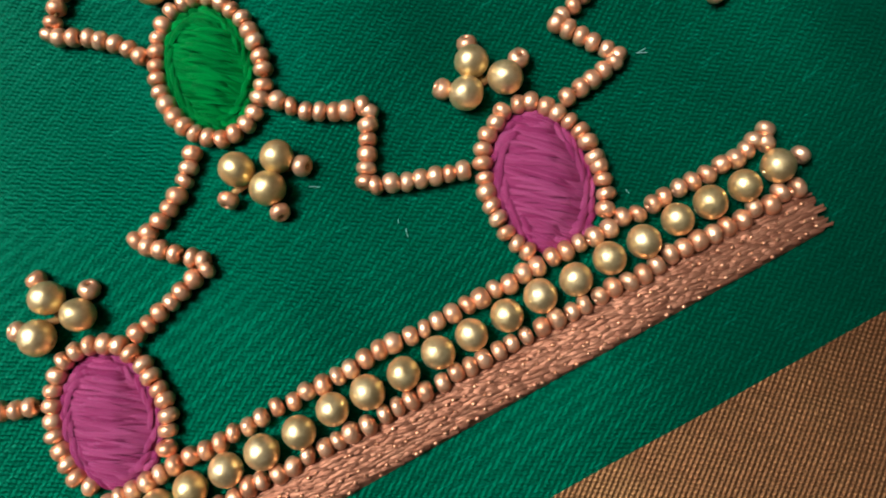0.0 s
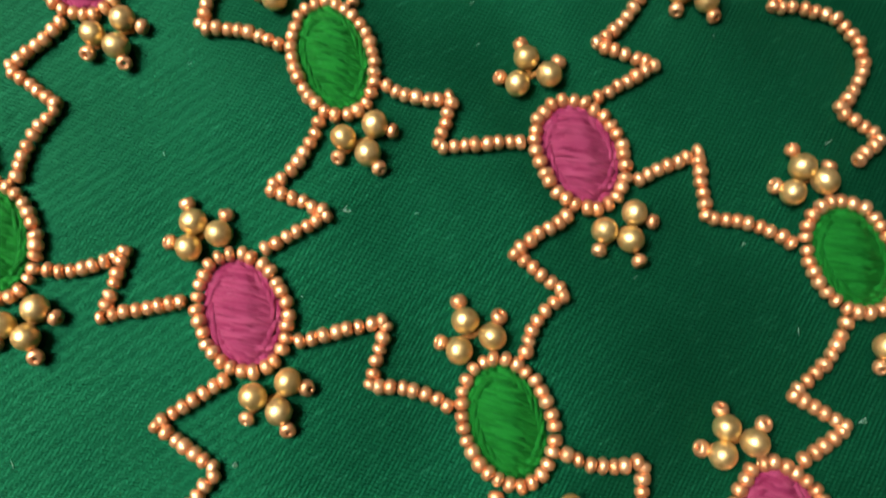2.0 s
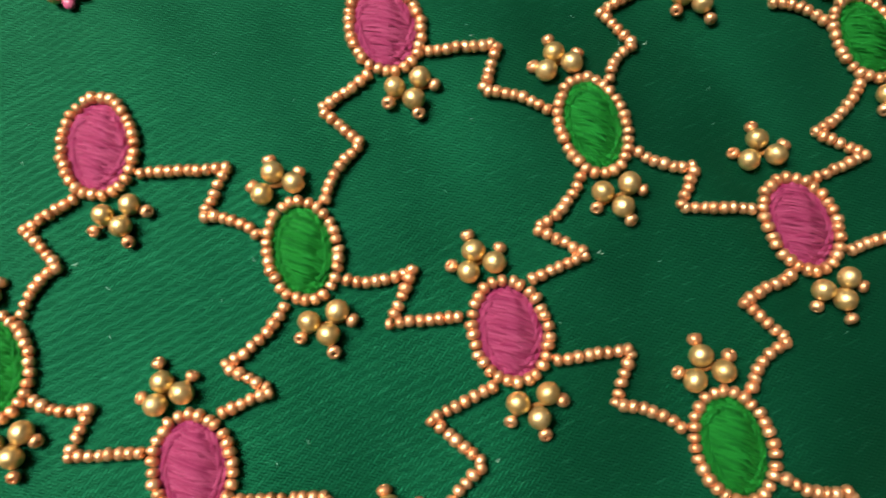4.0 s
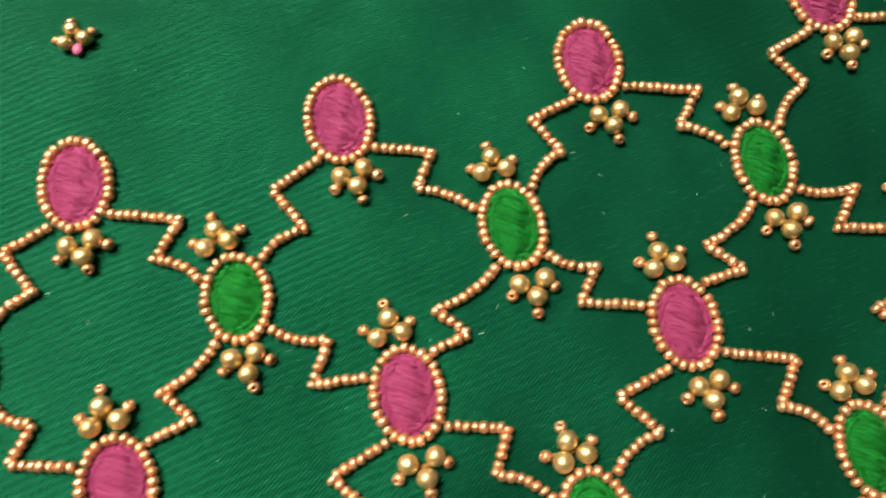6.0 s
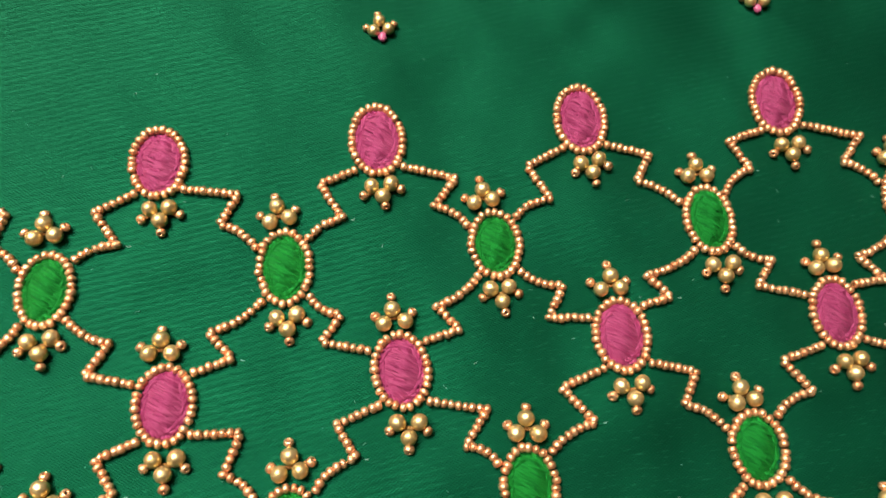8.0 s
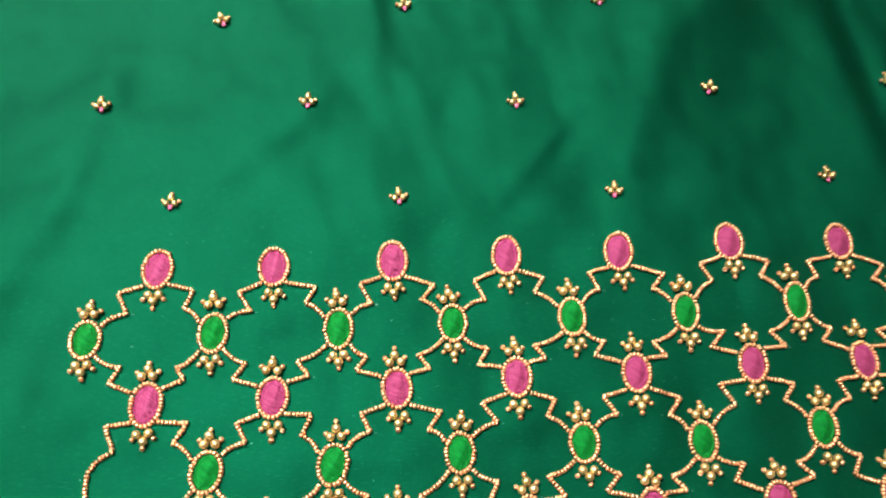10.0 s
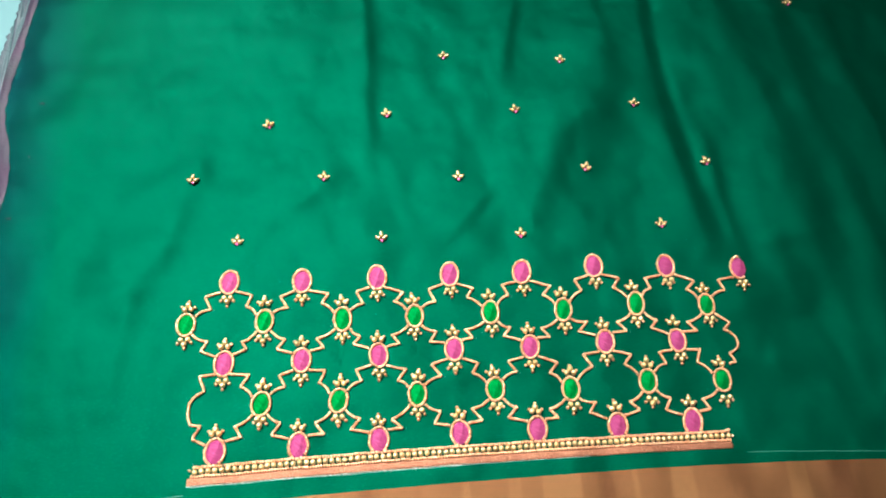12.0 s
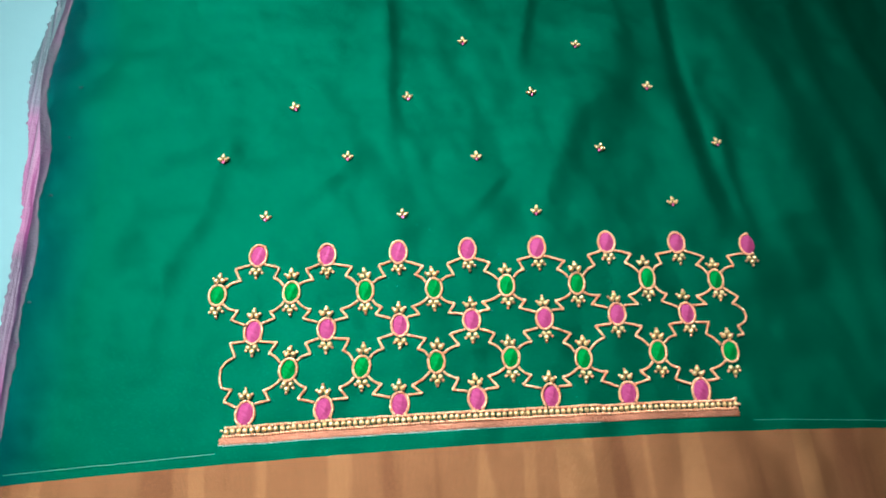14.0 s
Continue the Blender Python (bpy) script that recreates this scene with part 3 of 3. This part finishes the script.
def oval_motif(row, index, x, y, lean, long, wide):
    colour = "green" if row in "BD" else "pink"
    words = "oval of %s satin stitch ringed with copper seed beads" % ("emerald green" if colour == "green" else "magenta pink")
    half = row == "A" and index == 8
    if half:
        words = "half finished pink satin oval, cut short beside the seam"
    if row == "E":
        words = "pink satin oval with copper bead ring above the border"
    ob = thing("embroidered_oval", x, y, words, "embroidery", "%s ovals" % colour)
    z0 = drape(x, y)
    fill = placed("satin_fill", FILLS[colour][rnd.randrange(4)], ob, pose(0, 0, 0.0, 0, 0, lean) @ Matrix.Diagonal(((wide - 0.55) * MM, (long - 0.55) * MM, 1, 1)))
    tagged(fill, kind="stuff")
    steps = 400
    around = [(wide * math.cos(2 * math.pi * k / steps), long * math.sin(2 * math.pi * k / steps)) for k in range(steps + 1)]
    total = sum(math.dist(a, b) for a, b in zip(around, around[1:]))
    count = round(total / 1.21)
    c, s_ = math.cos(radians(lean)), math.sin(radians(lean))
    done, k = 0.0, 0
    for a, b in zip(around, around[1:]):
        if done >= (k + 0.5) * total / count:
            px, py = a[0] * c - a[1] * s_, a[0] * s_ + a[1] * c
            k += 1
            if row == "E" and y + py < border_line(x + px) + 0.35:
                continue
            if half and px > 2.2:
                continue
            angle = math.degrees(math.atan2(b[1] - a[1], b[0] - a[0])) + lean + rnd.gauss(0, 8)
            size = rnd.uniform(0.95, 1.08)
            px, py = px + rnd.gauss(0, 0.07), py + rnd.gauss(0, 0.07)
            placed("bead", SEEDS[rnd.randrange(6)], ob, bead_pose(px, py, drape(x + px, y + py) - z0 + 0.76 * size, angle, rnd.gauss(0, 6), size, rnd.uniform(0.92, 1.06)))
        done += math.dist(a, b)
    return ob


def bead_cluster(x, y, turn, label):
    """Three gold pearls in a triangle, each held by a seed bead, with the tying thread between them."""
    ob = thing("bead_cluster", x, y, label, "bead cluster", "pearl clusters")
    c, s_ = math.cos(radians(turn)), math.sin(radians(turn))

    def turned(px, py):
        px, py = px + rnd.gauss(0, 0.12), py + rnd.gauss(0, 0.12)
        return px * c - py * s_, px * s_ + py * c

    for px, py, qx, qy in ((0, 1.58, 0, 3.6), (1.74, -0.8, 3.25, 0.65), (-1.74, -0.8, -3.25, 0.65)):
        ax, ay = turned(px, py)
        bx, by = turned(qx, qy)
        way = math.degrees(math.atan2(by - ay, bx - ax))
        placed("pearl", PEARLS[rnd.randrange(4)], ob, bead_pose(ax, ay, 1.4, way + rnd.gauss(0, 12), 0, rnd.uniform(1.0, 1.08)))
        placed("bead", SEEDS[rnd.randrange(6)], ob, bead_pose(bx, by, 0.85, way, -35 + rnd.gauss(0, 15), rnd.uniform(1.0, 1.12)))
    bm = bmesh.new()
    for px, py in ((0, 3.1), (2.8, 0.4), (-2.8, 0.4)):
        qx, qy = px * c - py * s_, px * s_ + py * c
        side = Vector((-qy, qx, 0)).normalized() * 0.3
        mid = Vector((qx, qy, 0))
        ends = [[bm.verts.new((p + q) * MM) for q in (side, Vector((0, 0, 0.35)), -side)] for p in (Vector((0, 0, 0.35)), mid * 0.5 + Vector((0, 0, 0.7)), mid + Vector((0, 0, 0.5)))]
        for p, q in zip(ends, ends[1:]):
            bm.faces.new((p[0], p[1], q[1], q[0]))
            bm.faces.new((p[1], p[2], q[2], q[1]))
    part("tying_thread", bm, CORD, ob)
    return ob


for row, ovals in OVALS:
    for i, values in enumerate(ovals):
        PLACE[row + str(i + 1)] = values
        oval_motif(row, i + 1, *values)
# clusters that sit off the middle line of their oval, in millimetres
ASIDE = {"B1+": 0.6, "B4+": -0.8, "B7+": -0.7, "C1+": 0.3, "D1+": 1.0, "D2+": 1.2, "D3+": 1.0, "D5+": 0.8, "D6+": 0.9, "B4-": -0.6, "B6-": -0.4,
         "B7-": -1.4, "C4-": -0.5, "C6-": -0.8, "A3-": -0.5, "A1-": -0.6, "B2-": -0.6, "D7-": -0.3}
REACH = {"D1-": 8.6, "D2-": 9.0, "D6-": 10.3, "D7-": 10.3, "C7+": 10.2, "B2+": 10.2}
for name, (x, y, lean, long, wide) in PLACE.items():
    ups = [] if name[0] == "A" else [1]
    downs = [] if name[0] == "E" else [-1]
    for way in ups + downs:
        key = name + ("+" if way > 0 else "-")
        reach = REACH.get(key, long + (2.95 if way > 0 else 3.1)) + rnd.uniform(-0.15, 0.15)
        bead_cluster(x + ASIDE.get(key, -0.15) + rnd.uniform(-0.15, 0.15), y + way * reach, 0.25 * lean + (0 if way > 0 else 180) + rnd.gauss(0, 5),
                     "three gold pearls with copper seed beads %s a stitched oval" % ("above" if way > 0 else "below"))


# ---- the zigzag bead chains ----
def bead_chain(points, label="zigzag string of copper seed beads joining stitched ovals"):
    ox, oy = points[len(points) // 2]
    ob = thing("bead_chain", ox, oy, label, "bead chain", "zigzag chains")
    cord(ob, points, ox, oy)
    string_beads(ob, points, ox, oy)
    return ob


def bowed(a, b, bx, by):
    """Points from a to b along a shallow bow."""
    made = []
    for k in range(6):
        f = k / 5
        w = 4 * f * (1 - f)
        made.append((a[0] + (b[0] - a[0]) * f + bx * w, a[1] + (b[1] - a[1]) * f + by * w))
    return made


def loose_end(parent, origin, at):
    """The pale fuzzy end of a cut thread lying on the silk."""
    bm = bmesh.new()
    ox, oy = origin
    for k in range(2):
        a = rnd.uniform(-0.5, 0.3)
        rows = []
        for i in range(4):
            d = 0.9 * i / 3 * rnd.uniform(0.5, 1.0)
            x, y = at[0] + d * math.cos(a), at[1] + d * math.sin(a) + rnd.uniform(-0.1, 0.1)
            z = drape(x, y) - drape(ox, oy) + 0.15
            rows.append([bm.verts.new(Vector((x - ox, y - oy + q, z + 0.06 * (1 - abs(q) / 0.045))) * MM) for q in (-0.045, 0.0, 0.045)])
        for p, q in zip(rows, rows[1:]):
            bm.faces.new((p[0], p[1], q[1], q[0]))
            bm.faces.new((p[1], p[2], q[2], q[1]))
    tagged(part("thread_end", bm, CHALK, parent, "pale loose thread end"), kind="stuff")


for chains in CHAINS:
    for start, end, x1, y1, x2, y2 in chains:
        name, side = start[:2], start[2]
        right = side == "R"
        p = on_ring(name, -57 if right else -127, 1.0)
        q = on_ring(end, 140 if right else 46, 1.0)
        out = 1 if right else -1
        if name[0] in "AC":
            line = [p, (x1, y1)] + bowed((x2, y2), q, 0.55 * out, 0.75)
        else:
            line = bowed(p, (x1, y1), -0.55 * out, -0.75) + [(x2, y2), q]
        made = bead_chain(line)
        if not right and rnd.random() < 0.7:
            loose_end(made, line[len(line) // 2], (x2 + 1.3, y2 - 0.2))
bead_chain([on_ring("B8", -57, 1.0), (149.4, 51.2), (145.2, 47.4), (147.8, 46.2), (150.3, 43.2), (151.0, 39.8), (149.9, 37.0), (147.4, 35.2), (144.8, 34.2), (147.2, 29.4), (143.0, 28.4)],
           "curved end string of copper seed beads beside the seam")
bead_chain([on_ring("C1", -127, 1.0), (-126.7, 37.1), (-123.7, 29.5), (-128.1, 26.9), (-130.4, 24.2), (-131.0, 20.7), (-130.8, 17.1), (-129.6, 13.4), (-125.0, 12.5), (-128.3, 6.5), on_ring("E1", 145, 1.0)],
           "curved end string of copper seed beads at the outer end")


# ---- the straight border ----
def border_row(name, drop, x0, x1, pitch, pearl, label):
    mid = (x0 + x1) / 2
    oy = border_line(mid) - drop
    ob = thing(name, mid, oy, label, "bead row", "border rows")
    count = round((x1 - x0) / pitch)
    z0 = drape(mid, oy)
    for k in range(count):
        x = x0 + (x1 - x0) * (k + 0.5) / count + rnd.gauss(0, 0.07)
        y = border_line(x) - drop + rnd.gauss(0, 0.10)
        z = drape(x, y) - z0
        angle = -1.2 * x / 132.0 + rnd.gauss(0, 9)
        if pearl:
            placed("pearl", PEARLS[rnd.randrange(4)], ob, bead_pose(x - mid, y - oy, z + 1.36, angle, rnd.gauss(0, 5), rnd.uniform(0.96, 1.03)))
        else:
            size = rnd.uniform(0.93, 1.1)
            placed("bead", SEEDS[rnd.randrange(6)], ob, bead_pose(x - mid, y - oy, z + 0.75 * size, angle, rnd.gauss(0, 6), size, rnd.uniform(0.9, 1.08)))
    return ob


border_row("bead_row", 0.55, -127.5, 134.6, 1.27, False, "upper straight row of copper seed beads on the border")
border_row("pearl_row", 2.72, -127.6, 135.2, 3.02, True, "straight row of round gold pearls along the border")
border_row("bead_row", 4.85, -128.3, 135.0, 1.27, False, "lower straight row of copper seed beads on the border")


def end_bead(x, y, angle):
    ob = thing("border_end_bead", x, y, "copper seed bead closing the end of the border", "bead", "border end beads")
    placed("bead", SEEDS[rnd.randrange(6)], ob, bead_pose(0, 0, 0.78, angle))


for x, y, angle in ((133.4, -5.5, 40), (134.6, -5.2, 30), (135.9, -8.3, 20), (-128.6, -8.0, 70)):
    end_bead(x, y, angle)


def stitched_band():
    """A padded band of slanting metallic stitches below the beads."""
    mid = 4.0
    top, low = 5.6, 8.8
    oy = border_line(mid) - top
    ob = thing("stitched_band", mid, oy, "copper metallic thread band stitched along the border", "embroidery")
    z0 = drape(mid, oy)
    rng = random.Random(8)
    bm = bmesh.new()
    x = -129.5
    while x < 134.0:
        for lane in range(9):
            a = top + (low - top - 0.5) * lane / 8 + rng.uniform(-0.12, 0.12)
            b = min(low - 0.12, a + rng.uniform(0.1, 0.45))
            xa = x + rng.uniform(-0.5, 0.5)
            xb = xa + rng.uniform(0.8, 1.8)
            w = rng.uniform(0.07, 0.12)
            hop = rng.uniform(-0.03, 0.10)
            rows = []
            for i in range(5):
                f = i / 4
                px, d = min(135.4 + 0.5 * rng.random(), xa + (xb - xa) * f), a + (b - a) * f
                py = border_line(px) - d
                z = drape(px, py) - z0 + 0.12 + 0.50 * math.sin(math.pi * min(1, max(0, (d - top + 0.5) / (low - top + 1.0)))) ** 0.6 + 0.14 * math.sin(math.pi * f) + hop
                rows.append([bm.verts.new(Vector((px - mid + q, py - oy + q * 1.6, z - lift)) * MM) for q, lift in ((-w, 0.10), (0, 0), (w, 0.10))])
            for p, q in zip(rows, rows[1:]):
                bm.faces.new((p[0], p[1], q[1], q[0]))
                bm.faces.new((p[1], p[2], q[2], q[1]))
        x += 0.42
    # small copper dots added to give the band its bright sparkle
    dots = bmesh.new()
    x = -129.0
    while x < 134.5:
        for d in (6.4, 7.4, 8.4):
            px, py = x + rng.uniform(-0.35, 0.35), border_line(x) - d + rng.uniform(-0.3, 0.3)
            z = drape(px, py) - z0 + 0.86
            r = rng.uniform(0.10, 0.17)
            bmesh.ops.create_icosphere(dots, subdivisions=1, radius=r * MM, matrix=Matrix.Translation(Vector((px - mid, py - oy, z)) * MM) @ Matrix.Diagonal((1.3, 1.0, 0.7, 1)))
        x += 0.95
    tagged(part("couching_stitches", dots, COPPER, ob, "tiny copper dots added for the band's sparkle"), kind="stuff")
    stitches = part("metallic_stitches", bm, FOIL, ob)
    tagged(stitches, kind="stuff")
    bm = bmesh.new()
    rows = []
    for k in range(120):
        px = -129.6 + (134.6 + 129.6) * k / 119
        rows.append([bm.verts.new(Vector((px - mid, border_line(px) - d - oy, drape(px, border_line(px) - d) - z0 + h)) * MM) for d, h in ((top - 0.3, 0.02), (top + 0.3, 0.42), ((top + low) / 2, 0.55), (low - 0.3, 0.42), (low + 0.1, 0.02))])
    for p, q in zip(rows, rows[1:]):
        for k in range(4):
            bm.faces.new((p[k], p[k + 1], q[k + 1], q[k]))
    part("padding", bm, FOIL, ob)


stitched_band()


def frayed_edge():
    """Short pale thread ends of the backing net that stand out below the stitched band."""
    mid = -30.0
    oy = border_line(mid) - 9.4
    ob = thing("frayed_edge", mid, oy, "pale frayed net edge showing below the copper stitched band", "thread fringe")
    tagged(ob, kind="stuff")
    z0 = drape(mid, oy)
    rng = random.Random(31)
    bm = bmesh.new()
    x = -130.0
    while x < 62.0:
        full = 1.0 if x < 0 else 0.55
        a = rng.gauss(-1.45, 0.5)
        long = rng.uniform(0.35, 1.05) * full
        y = border_line(x) - 8.75
        rows = []
        for i in range(3):
            px, py = x + long * i / 2 * math.cos(a), y + long * i / 2 * math.sin(a)
            z = drape(px, py) - z0 + 0.16 - 0.03 * i
            rows.append([bm.verts.new(Vector((px - mid + q, py - oy, z + (0 if q else 0.05))) * MM) for q in (-0.09, 0.0, 0.09)])
        for p, q in zip(rows, rows[1:]):
            bm.faces.new((p[0], p[1], q[1], q[0]))
            bm.faces.new((p[1], p[2], q[2], q[1]))
        x += rng.uniform(0.16, 0.34)
    part("thread_ends", bm, FRAY, ob, "pale short thread ends")


frayed_edge()


# ---- the scattered buds ----
def bud(x, y):
    ob = thing("bead_bud", x, y, "small bud of gold beads with pink bead on plain silk", "bead cluster", "scattered buds")
    turn = rnd.gauss(0, 8)
    c, s_ = math.cos(radians(turn)), math.sin(radians(turn))
    for px, py, qx, qy in ((0, 1.4, 0, 3.1), (1.45, -0.7, 2.75, 0.5), (-1.45, -0.7, -2.75, 0.5)):
        ax, ay, bx, by = px * c - py * s_, px * s_ + py * c, qx * c - qy * s_, qx * s_ + qy * c
        way = math.degrees(math.atan2(by - ay, bx - ax))
        placed("pearl", PEARLS[rnd.randrange(4)], ob, bead_pose(ax, ay, 1.25, way, 0, 0.88))
        placed("bead", SEEDS[rnd.randrange(6)], ob, bead_pose(bx, by, 0.75, way, -30, 0.95))
    bm = bmesh.new()
    bmesh.ops.create_uvsphere(bm, u_segments=12, v_segments=8, radius=0.85 * MM, matrix=Matrix.Translation((2.0 * s_ * MM, -2.0 * c * MM, 0.75 * MM)) @ Matrix.Diagonal((1, 1.25, 0.8, 1)))
    part("pink_bead", bm, STONE, ob, "pink glass bead")


for x, y in ((-110.9, 110.7), (-34.1, 109.5), (42.6, 108.8), (123.4, 111.6),
             (-135.8, 148.2), (-64.6, 148.6), (11.1, 146.3), (85.7, 149.4), (157.9, 150.6),
             (-95.9, 185.2), (-27.6, 190.8), (48.8, 190.6), (121.8, 192.0), (9.4, 233.0), (81.2, 226.0), (242.1, 271.0)):
    bud(x, y)


# ---- fine lint on the silk ----
def lint():
    rng = random.Random(21)
    bm = bmesh.new()
    for k in range(170):
        x, y, a = rng.uniform(-135, 150), rng.uniform(-15, 105), rng.uniform(0, 6.28)
        long, bend = rng.uniform(0.3, 0.9), rng.uniform(-0.8, 0.8)
        rows = []
        for i in range(4):
            t = a + bend * i / 3
            x, y = x + long / 3 * math.cos(t), y + long / 3 * math.sin(t)
            rows.append([bm.verts.new(Vector((x + q * math.sin(t), y - q * math.cos(t), drape(x, y) + (0.10 if q else 0.13))) * MM) for q in (-0.03, 0.0, 0.03)])
        for p, q in zip(rows, rows[1:]):
            bm.faces.new((p[0], p[1], q[1], q[0]))
            bm.faces.new((p[1], p[2], q[2], q[1]))
    tagged(part("lint", bm, CHALK, None, "tiny pale fibres of lint scattered on green silk"), category="lint", kind="stuff")


lint()
